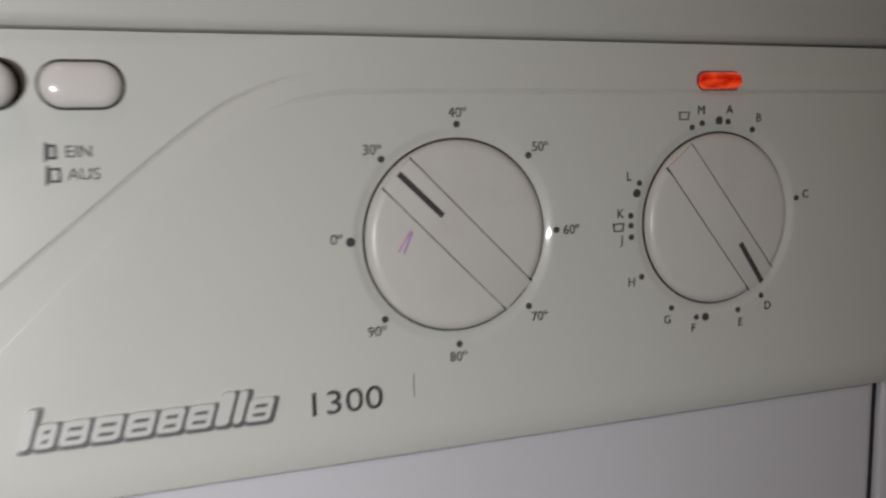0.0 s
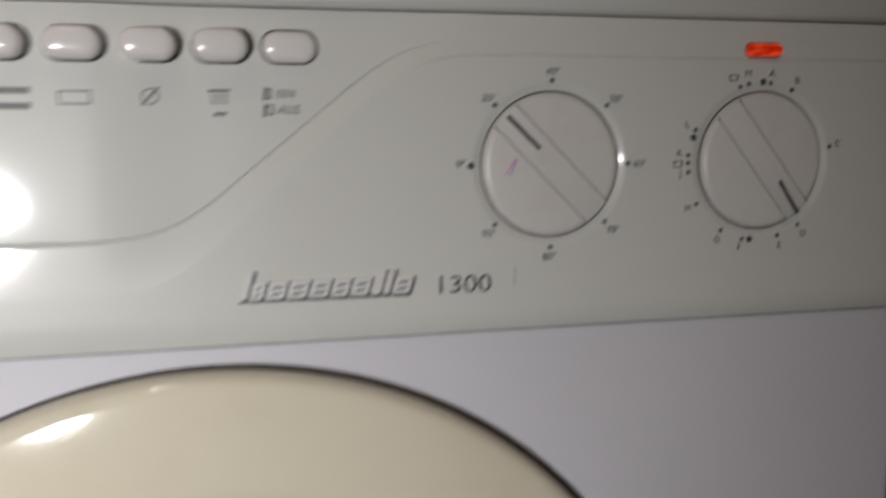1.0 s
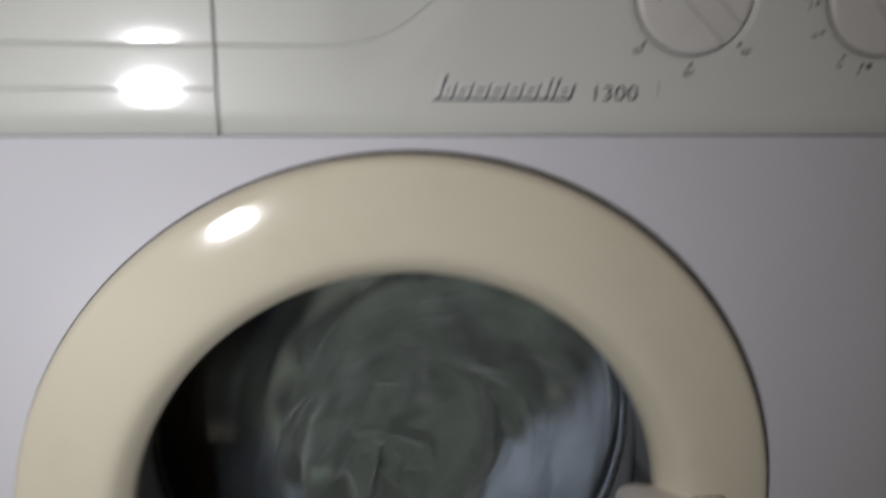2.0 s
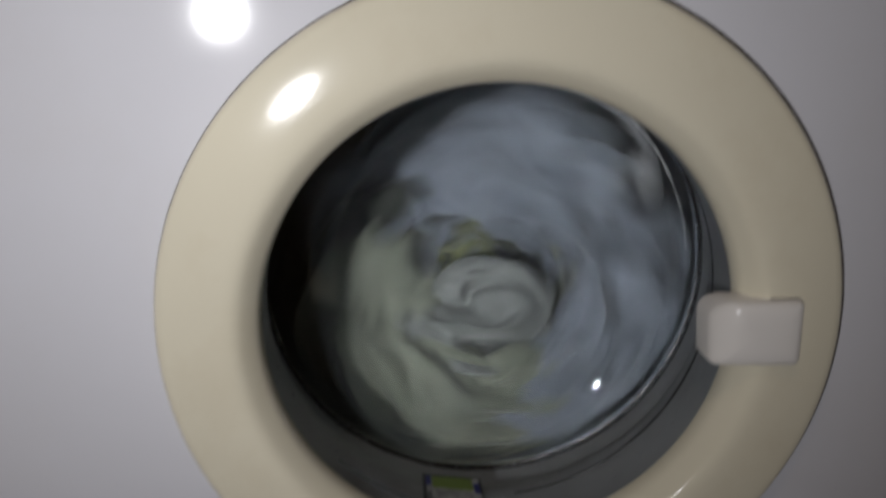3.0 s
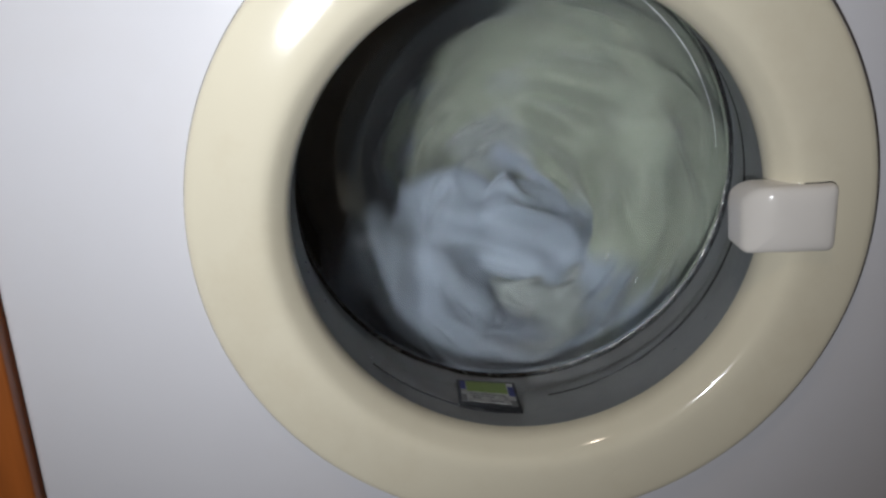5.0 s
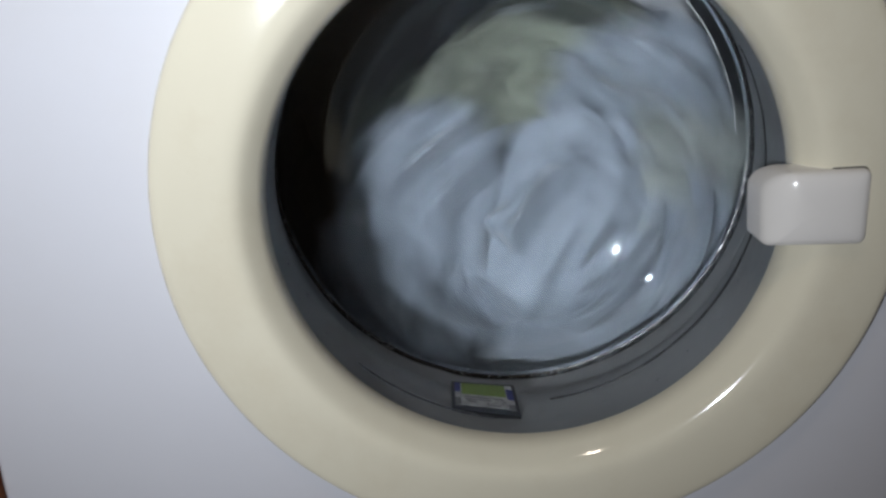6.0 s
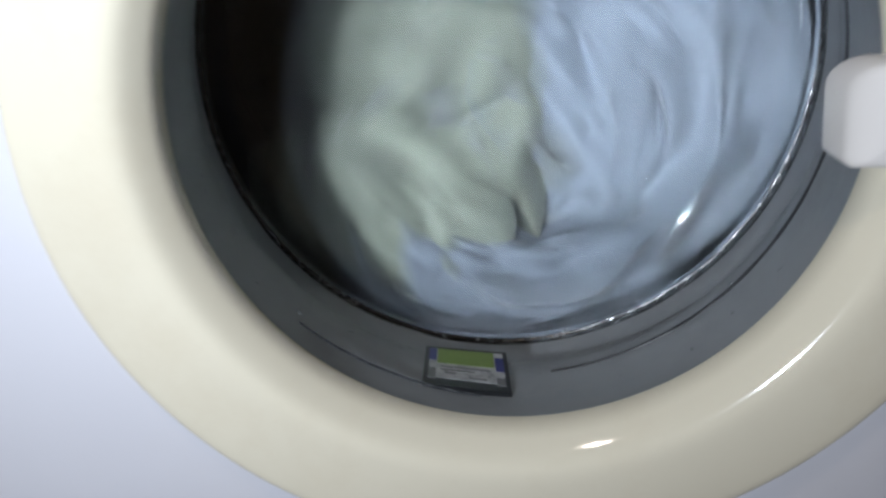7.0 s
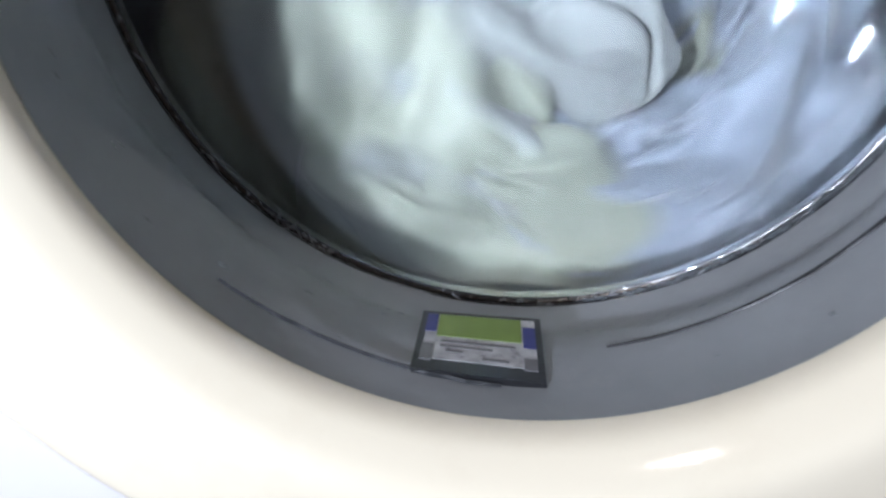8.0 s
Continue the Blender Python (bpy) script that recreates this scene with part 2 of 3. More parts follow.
# ---- the room ----
def room():
    tagged(part("floor", box(-2.2, 1.8, -2.4, 0.9, -0.1, 0.0), FLOOR, smooth=False), "brown tiled floor of the room", "floor", kind="structure")
    tagged(part("ceiling", box(-2.2, 1.8, -2.4, 0.9, 2.4, 2.5), WALL, smooth=False), "plain painted ceiling", "ceiling", kind="structure")
    for name, b in (("wall_north", (-2.2, 1.8, 0.75, 0.9, 0, 2.4)), ("wall_south", (-2.2, 1.8, -2.5, -2.4, 0, 2.4)),
                    ("wall_west", (-2.3, -2.2, -2.4, 0.9, 0, 2.4)), ("wall_east", (1.8, 1.9, -2.4, 0.9, 0, 2.4))):
        tagged(part(name, box(*b), WALL, smooth=False), "plain painted wall of the room", "wall", kind="structure")


def wooden_cabinet():
    c = holder("wooden_cabinet", "orange varnished wooden cabinet close beside the washing machine", "cabinet")
    part("side_panel", box(-0.320, -0.3005, 0.012, 0.58, 0.0, 0.88, 0.002), WOOD, c)
    part("side_panel", box(-0.920, -0.900, 0.012, 0.58, 0.0, 0.88, 0.002), WOOD, c)
    part("cabinet_door", box(-0.918, -0.2988, -0.004, 0.011, 0.06, 0.86, 0.002), WOOD, c)
    part("plinth", box(-0.898, -0.322, 0.03, 0.05, 0.0, 0.06, 0.001), WOOD, c)
    part("top", box(-0.925, -0.3005, -0.01, 0.585, 0.881, 0.905, 0.003), WOOD, c)


def white_cabinet():
    c = holder("white_cabinet", "plain white cabinet behind a dark gap beside the machine", "cabinet")
    # dark strip added in the open gap, in place of the shade there
    part("gap_shade_strip", box(0.2898, 0.2940, 0.0085, 0.03, 0.0, 0.6815), DARK, c, "dark strip standing in for the shade in the gap")
    part("side_panel", box(0.2943, 0.322, 0.006, 0.58, 0.0, 0.6815, 0.002), ENAMEL, c)
    part("side_panel", box(0.880, 0.898, 0.006, 0.58, 0.0, 0.84, 0.002), ENAMEL, c)
    part("cabinet_door", box(0.3245, 0.878, 0.004, 0.022, 0.03, 0.83, 0.003), ENAMEL, c)
    part("top", box(0.3020, 0.898, -0.002, 0.585, 0.841, 0.865, 0.003), ENAMEL, c)


# ---- the washing machine ----
Z_SEAM, Z_TOP, X_SEAM, X_SIDE = 0.682, 0.800, -0.0845, 0.2975
SHEET_END = 0.2895                # the front sheet stops short of the panel on this side


def body_shell(parent):
    """Front sheet with the round opening, folded back at its edges."""
    bm = bmesh.new()
    n = 160
    loops, rims = [], []
    for k in range(n):
        a = 2 * math.pi * (k + 0.5) / n
        c, s = math.cos(a), math.sin(a)
        inner = 0.1825
        reach = min(((SHEET_END - 0.004 - CX) / c if c > 0 else (-X_SIDE + 0.004 - CX) / c) if abs(c) > 1e-6 else 9,
                    ((Z_SEAM - 0.0005 - CZ) / s if s > 0 else (0.02 - CZ) / s) if abs(s) > 1e-6 else 9)
        row = [bm.verts.new((CX + inner * c, 0.03, CZ + inner * s)), bm.verts.new((CX + inner * c, 0.006, CZ + inner * s)), bm.verts.new((CX + (inner + 0.002) * c, 0.004, CZ + (inner + 0.002) * s))]
        for f in (0.33, 0.66, 1.0):
            d = inner + 0.002 + (reach - inner - 0.002) * f
            row.append(bm.verts.new((CX + d * c, 0.004, CZ + d * s)))
        rims.append(row[-1])
        loops.append(row)
    for k in range(n):
        p, q = loops[k], loops[(k + 1) % n]
        for i in range(len(p) - 1):
            bm.faces.new((p[i], p[i + 1], q[i + 1], q[i]))
    for px in (-X_SIDE + 0.004, SHEET_END - 0.004):
        for pz in (0.02, Z_SEAM - 0.0005):
            near = min(rims, key=lambda v: (v.co.x - px) ** 2 + (v.co.z - pz) ** 2)
            near.co.x, near.co.z = px, pz
    part("front_sheet", bm, ENAMEL, parent, "white enamelled front sheet")
    for s in (-1, 1):
        bm = bmesh.new()
        prof = [(X_SIDE - 0.004 + 0.004 * math.sin(radians(a)), 0.008 - 0.004 * math.cos(radians(a))) for a in range(0, 91, 15)] + [(X_SIDE, 0.58)]
        rows = [[bm.verts.new((s * x - (X_SIDE - SHEET_END if s > 0 else 0), y, z)) for x, y in prof] for z in (0.02, Z_SEAM - 0.0005, Z_TOP)]
        lo, mid, hi = rows
        for i in range(len(prof) - 1):
            bm.faces.new((lo[i], lo[i + 1], mid[i + 1], mid[i]))
        bm.faces.new((mid[-2], mid[-1], hi[-1], hi[-2]))
        part("side_sheet", bm, ENAMEL, parent)
    part("back_sheet", box(-0.295, 0.295, 0.575, 0.58, 0.02, 0.80), ENAMEL, parent)
    # near-black strip behind the open seams, so that they read as shaded
    part("gap_shade_liner", box(-0.296, 0.296, 0.014, 0.03, Z_SEAM - 0.004, 0.812), GAP, parent)
    part("lid", box(-X_SIDE, X_SIDE, -0.001, 0.585, Z_TOP + 0.0006, 0.838, 0.003), PANEL, parent, "grey white top lid")
    for x in (-0.25, 0.25):
        for y in (0.06, 0.52):
            bm = bmesh.new()
            bmesh.ops.create_cone(bm, cap_ends=True, segments=20, radius1=0.022, radius2=0.018, depth=0.022, matrix=Matrix.Translation((x, y, 0.011)))
            part("foot", bm, DARK, parent)


FOOT_X = (-0.30, -0.040, -0.0229, -0.0125, -0.0019, 0.0081, 0.0346, 0.0484, 0.0598, 0.067, 0.0772, 0.0876, 0.11, 0.30)
FOOT_Z = (0.7208, 0.7208, 0.7222, 0.7250, 0.7312, 0.7394, 0.7611, 0.7725, 0.7808, 0.7850, 0.7885, 0.7903, 0.7912, 0.7912)
RIDGE_X = (-0.30, -0.045, -0.0225, -0.0107, 0.0002, 0.0202, 0.0479, 0.062, 0.0754, 0.0844, 0.0919, 0.12, 0.30)
RIDGE_Z = (0.7022, 0.7022, 0.7040, 0.7090, 0.7172, 0.7370, 0.7634, 0.7745, 0.7814, 0.7843, 0.7854, 0.7857, 0.7852)


def soft_curve(xs, zs, x):
    return sum(np.interp(x + d, xs, zs) for d in (-0.005, -0.0025, 0, 0.0025, 0.005)) / 5


def panel_y(x, z):
    """Relief of the fascia: the upper field lies back behind a bevel, the lower edge rolls in."""
    foot, ridge = soft_curve(FOOT_X, FOOT_Z, x), soft_curve(RIDGE_X, RIDGE_Z, x)
    depth = 0.0004 + 0.0025 * ease(-0.04, 0.0, x) - 0.0023 * ease(0.045, 0.10, x)
    s = min(1.0, max(0.0, (z - ridge) / (foot - ridge)))
    y = depth * s
    y += 0.0010 * math.exp(-((z - foot) / 0.00042) ** 2) * (1 - ease(0.06, 0.095, x))
    y += 0.0008 * math.exp(-((z - ridge) / 0.00042) ** 2) * (ease(0.06, 0.09, x) + (0.7 if x < X_SEAM else 0.0))
    for kx, kz in ((0.1250, 0.7452), (0.2143, 0.7456)):
        away = math.hypot(x - kx, z - kz)
        y += 0.0013 * (1 - ease(0.0275, 0.0308, away)) if away < 0.031 else 0.0
    drop = max(0.0, Z_SEAM + 0.011 - z)
    y += 0.012 - math.sqrt(max(0, 0.012 ** 2 - (drop * 0.72) ** 2))
    side = max(0.0, x - X_SIDE + 0.007)
    y += 0.007 - math.sqrt(max(0, 0.007 ** 2 - min(side, 0.0068) ** 2))
    return y


def fascia(x0, x1, step, lower=10):
    bm = bmesh.new()
    cols = []
    count = int((x1 - x0) / step)
    for i in range(count + 1):
        x = x0 + (x1 - x0) * i / count
        foot, ridge = soft_curve(FOOT_X, FOOT_Z, x), soft_curve(RIDGE_X, RIDGE_Z, x)
        low, high = Z_SEAM + 0.0002, Z_TOP - 0.0001
        zs = list(np.linspace(low, low + 0.014, 10)) + list(np.linspace(low + 0.0145, ridge - 0.0012, lower)) + [ridge + k * 0.0003 for k in range(-3, 4)]
        zs += list(np.linspace(ridge + 0.0013, foot - 0.0013, 8)) + [foot + k * 0.0003 for k in range(-3, 4)] + list(np.linspace(foot + 0.0013, high, 8))
        col = [bm.verts.new((x, 0.016, low))] + [bm.verts.new((x, panel_y(x, z), z)) for z in zs] + [bm.verts.new((x, 0.016, high))]
        cols.append(col)
    for p, q in zip(cols, cols[1:]):
        for a in range(len(p) - 1):
            bm.faces.new((p[a], p[a + 1], q[a + 1], q[a]))
    for col in (cols[0], cols[-1]):
        ring = [bm.verts.new((v.co.x, 0.016, v.co.z)) for v in col]
        for a in range(len(col) - 1):
            bm.faces.new((col[a], col[a + 1], ring[a + 1], ring[a]))
    return bm


def dial(parent, x, z, slant, pointer, name):
    """A flush round knob with an inlaid bar and a dark pointer mark."""
    r, half = 0.0271, 0.0057
    face = [(0.0004, -0.0016), (r - 0.0034, -0.0016), (r - 0.0022, -0.00145), (r - 0.0012, -0.0010), (r - 0.0004, -0.0002), (r - 0.0001, 0.0006), (r, 0.0060)]
    k = part(name, revolve(face, 96, x, z), KNOB, parent, "round off-white selector knob with an inlaid bar")
    part("gap_ring", revolve([(r + 0.0005, 0.0030), (r + 0.0005, 0.0009), (r - 0.001, 0.0009)], 96, x, z), GAP, k)
    c, s = math.cos(radians(slant)), math.sin(radians(slant))
    reach = math.sqrt((r - 0.0006) ** 2 - half ** 2)
    for v in (half, -half):
        ends = [(x + u * c - v * s, z + u * s + v * c) for u in (-reach, reach)]
        part("inlay_line", stroke(ends, 0.00026, -0.0010, -0.0017), GAP, k)
    bar = [(x + u * c - v * s, z + u * s + v * c) for u, v in ((reach, half - 0.0003), (-reach, half - 0.0003), (-reach, -half + 0.0003), (reach, -half + 0.0003))]
    part("grip_bar", pillow(bar, [(0, 0.002), (0, -0.00165), (0.0003, -0.0018)]), KNOB, k)
    (ax, az), (bx, bz) = pointer
    part("pointer_mark", stroke([(ax, az), (bx, bz)], 0.0016, -0.0015, -0.0021), INK, k, "dark pointer line")
    return k


def tub_icon(x, z, parent, mat, w=0.0036, h=0.0022):
    pts = [(x - w / 2, z + h / 2), (x - w / 2 * 0.8, z - h / 2), (x + w / 2 * 0.8, z - h / 2), (x + w / 2, z + h / 2)]
    part("tub_icon", stroke(pts, 0.0004, closed=True), mat, parent)


def controls(parent):
    p = part("control_panel", fascia(X_SEAM + 0.0006, X_SIDE, 0.0008, 100), PANEL, parent, "grey white control panel with printed scales")
    d = part("detergent_drawer", fascia(-X_SIDE, X_SEAM - 0.0006, 0.003), PANEL, parent, "closed grey white detergent drawer front")
    for z, x0 in ((0.7594, -0.165), (0.7420, -0.168)):
        part("print_line", stroke([(x0, z), (-0.1135, z)], 0.0009, relief=True), INK_SOFT, d)
    # push buttons: four stand out, the mains switch is pressed in
    for i in range(6):
        x = 0.0290 - 0.0233 * i
        front = -0.0012 if i == 0 else -0.0062
        w = 0.0094 if i == 0 else 0.0092
        if x - 0.0115 < X_SEAM:
            continue
        out = rounded(x - w, x + w, 0.7816, 0.7924, (0.0053,) * 4, 10)
        b = part("push_button", pillow(out, [(0, 0.006), (0, front + 0.0026), (0.0003, front + 0.0014), (0.0010, front + 0.0005), (0.0021, front + 0.0001), (0.0036, front - 0.0002)]), BUTTON, parent,
                 "glossy white push button, pressed in" if i == 0 else "glossy white push button standing out")
        # drawn wider to the right of raised buttons, for the shade they cast
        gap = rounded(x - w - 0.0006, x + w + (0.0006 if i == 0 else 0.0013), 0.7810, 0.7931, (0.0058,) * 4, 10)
        # no hole is cut; this dark plate draws the gap's shade round the button
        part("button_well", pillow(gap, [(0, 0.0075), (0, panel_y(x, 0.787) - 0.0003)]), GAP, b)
    # mains switch print
    for z, w in ((0.7711, 0.0020), (0.7655, 0.0029)):
        part("switch_icon", stroke([(0.0198, z - 0.0021), (0.0202, z + 0.0021)], 0.0006, relief=True), INK, p)
        part("switch_icon", stroke([(0.0206, z - 0.0015), (0.0206 + w * 0.75, z - 0.0015), (0.0206 + w * 0.75, z + 0.0015), (0.0206, z + 0.0015)], 0.0006, closed=True, relief=True), INK, p)
    writing("EIN", 0.0274, 0.7710, 0.0030, INK, p, "print_ein", panel_y(0.0274, 0.7710) - 0.0002)
    writing("AUS", 0.0283, 0.7655, 0.0030, INK, p, "print_aus", panel_y(0.0283, 0.7655) - 0.0002)
    # other button prints
    part("button_icon", stroke([(0.0017, 0.7720), (0.0077, 0.7720)], 0.0011, relief=True), INK_SOFT, p)
    for z in (0.7704, 0.7692, 0.7680):
        part("button_icon", stroke([(0.0020, z), (0.0074, z)], 0.0005, relief=True), INK_SOFT, p)
    part("print_bar", stroke([(0.0034, 0.7641), (0.0062, 0.7641)], 0.0014, relief=True), INK_SOFT, p)
    part("button_icon", stroke([(-0.0178 + 0.0026 * math.cos(a), 0.7700 + 0.0026 * math.sin(a)) for a in np.linspace(0, 2 * math.pi, 16)[:-1]], 0.0005, closed=True, relief=True), INK_SOFT, p)
    part("button_icon", stroke([(-0.0203, 0.7674), (-0.0153, 0.7728)], 0.0009, relief=True), INK_SOFT, p)
    part("button_icon", stroke([(-0.0463, 0.7675), (-0.0365, 0.7675), (-0.0365, 0.7716), (-0.0463, 0.7716)], 0.0006, closed=True, relief=True), INK_SOFT, p)
    for z in (0.7717, 0.7667):
        part("switch_icon", stroke([(-0.0690, z - 0.0014), (-0.0668, z - 0.0014), (-0.0668, z + 0.0014), (-0.0690, z + 0.0014)], 0.0006, closed=True, relief=True), INK_SOFT, p)
        part("print_bar", stroke([(-0.0645, z), (-0.0560, z)], 0.0022, relief=True), INK_SOFT, p)
    # temperature dial
    kx, kz = 0.1250, 0.7452
    dial(parent, kx, kz, -45.0, ((0.1078, 0.7628), (0.1193, 0.7518)), "temperature_knob")
    for i, words in enumerate(("60", "50", "40", "30", "0", "90", "80", "70")):
        a = radians(45 * i)
        r = 0.0313
        part("scale_dot", disc(kx + r * math.cos(a), kz + r * math.sin(a), 0.0013 if words == "0" else 0.00095, 0.0002, -0.0003), INK, p)
    for words, x, z in (("40º", 0.1252, 0.7796), ("30º", 0.1003, 0.7698), ("50º", 0.1508, 0.7697), ("60º", 0.1612, 0.7450), ("70º", 0.1506, 0.7197), ("80º", 0.1246, 0.7102), ("90º", 0.1005, 0.7198), ("0º", 0.0898, 0.7460)):
        writing(words, x, z, 0.0029, INK, p, "print_temperature")
    # programme dial
    qx, qz = 0.2143, 0.7456
    dial(parent, qx, qz, -51.5, ((0.2222, 0.7368), (0.2302, 0.7250)), "programme_knob")
    for x, z, big in ((0.2072, 0.7758, 0), (0.2170, 0.7762, 0), (0.2266, 0.7736, 0), (0.2452, 0.7510, 0), (0.2321, 0.7194, 0), (0.2229, 0.7153, 0), (0.2067, 0.7143, 0), (0.2102, 0.7141, 1), (0.1972, 0.7181, 0),
                      (0.1860, 0.7289, 0), (0.1821, 0.7415, 0), (0.1819, 0.7451, 0), (0.1818, 0.7481, 0), (0.1847, 0.7580, 0), (0.1838, 0.7549, 1), (0.2136, 0.7766, 1), (0.2035, 0.7746, 0)):
        part("scale_dot", disc(x, z, 0.0013 if big else 0.0009, 0.0002, -0.0003), INK, p)
    for words, x, z in (("M", 0.2067, 0.7797), ("A", 0.2174, 0.7799), ("B", 0.2287, 0.7772), ("C", 0.2489, 0.7521), ("D", 0.2348, 0.7157), ("E", 0.2239, 0.7111), ("F", 0.2055, 0.7108), ("G", 0.1956, 0.7144), ("H", 0.1823, 0.7274),
                        ("J", 0.1787, 0.7408), ("K", 0.1780, 0.7488), ("L", 0.1809, 0.7600)):
        writing(words, x, z, 0.0028, INK, p, "print_letter")
    tub_icon(0.2005, 0.7781, p, INK)
    tub_icon(0.1775, 0.7447, p, INK)
    # pilot lamp
    out = rounded(0.2056, 0.2213, 0.7862, 0.7915, (0.0024,) * 4, 8)
    lamp = part("pilot_lamp", pillow(out, [(0, 0.004), (0, -0.0006), (0.0004, -0.0016), (0.0010, -0.0024), (0.0018, -0.0028)]), RED, parent, "lit red pilot lamp")
    part("lamp_gap", pillow(rounded(0.2052, 0.2217, 0.7858, 0.7919, (0.0028,) * 4, 8), [(0, 0.0075), (0, panel_y(0.2134, 0.789) - 0.0003)]), GAP, lamp)
    # model number and the raised badge beside it, as plain shapes
    writing("1300", 0.0906, 0.7009, 0.0068, INK, p, "print_number", -0.0003, 0.0, 1.2)
    badge(p)
    part("scratch", stroke([(0.1108, 0.7065), (0.1110, 0.7000)], 0.0002), INK_SOFT, p)
    # crayon ticks on the knob
    for (x, z), mat in (((0.1085, 0.7445), PENCIL_PINK), ((0.1100, 0.7440), PENCIL_VIOLET)):
        part("crayon_mark", stroke([(x - 0.0016, z - 0.0024), (0.1104 + 0.25 * (x - 0.1085), z + 0.0030)], 0.0006, -0.0015, -0.0019), mat, parent)


def badge(parent):
    """Slanted raised blocks, pale on a dark base."""
    x = 0.0084
    base, shear = 0.6988, 0.30
    for w, h in ((0.0036, 0.0106), (0.0056, 0.0066), (0.0074, 0.0066), (0.0078, 0.0066), (0.0078, 0.0066), (0.0071, 0.0066), (0.0075, 0.0066), (0.0046, 0.0092), (0.0033, 0.0092), (0.0075, 0.0066)):
        for dx, dz, front, mat, nm, grow in ((0.0007, -0.0007, -0.0004, LOGO_SIDE, "badge_base", 0.0004), (0.0, 0.0, -0.0009, LOGO_FACE, "badge_face", -0.0002)):
            out = rounded(x - grow, x + w - 0.0007 + grow, base - grow, base + h + grow, (0.0011,) * 4, 4)
            out = [(px + dx + (pz - base) * shear, pz + dz) for px, pz in out]
            part(nm, pillow(out, [(0, 0.0005), (0, front)]), mat, parent)
        if w > 0.005:
            for v in (0.30, 0.66):
                ends = [(x + e + h * v * shear, base + h * v) for e in (0.0022, w - 0.0028)]
                part("badge_slot", stroke(ends, 0.0008, -0.0005, -0.0012), LOGO_SIDE, parent)
        x += w


def settle(bm):
    """The inner edge of the ring and the front of the rubber sit a little low and aside."""
    for v in bm.verts:
        away = math.hypot(v.co.x - CX, v.co.z - CZ)
        f = (1 - ease(0.136, 0.160, away)) * (1 - ease(0.015, 0.060, v.co.y))
        v.co.x -= 0.0010 * f
        v.co.z -= 0.0018 * f
    return bm


def throat_radius(y):
    """The rubber wall: a smooth front cuff, a fold, then a wider part up to the glass."""
    return float(np.interp(y, (0.013, 0.020, 0.035, 0.050, 0.060, 0.070, 0.075, 0.080, 0.090, 0.100, 0.108), (0.1309, 0.1318, 0.1328, 0.1343, 0.1362, 0.1388, 0.1418, 0.1436, 0.1450, 0.1460, 0.1466)))


def fold_shade(a0, a1, width=0.0030, depth=0.0515):
    """A tapering dark line along the throat wall, in place of a fold's shade."""
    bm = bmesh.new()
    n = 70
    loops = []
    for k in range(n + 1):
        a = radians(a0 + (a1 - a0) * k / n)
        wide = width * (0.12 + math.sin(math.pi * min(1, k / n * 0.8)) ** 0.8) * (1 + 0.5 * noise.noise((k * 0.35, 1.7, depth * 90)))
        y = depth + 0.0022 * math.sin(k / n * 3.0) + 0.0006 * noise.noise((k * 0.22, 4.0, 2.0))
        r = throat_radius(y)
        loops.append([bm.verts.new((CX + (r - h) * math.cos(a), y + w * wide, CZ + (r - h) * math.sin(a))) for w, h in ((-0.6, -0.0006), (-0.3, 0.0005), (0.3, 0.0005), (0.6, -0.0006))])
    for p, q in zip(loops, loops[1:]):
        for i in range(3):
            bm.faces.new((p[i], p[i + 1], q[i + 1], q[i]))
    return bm


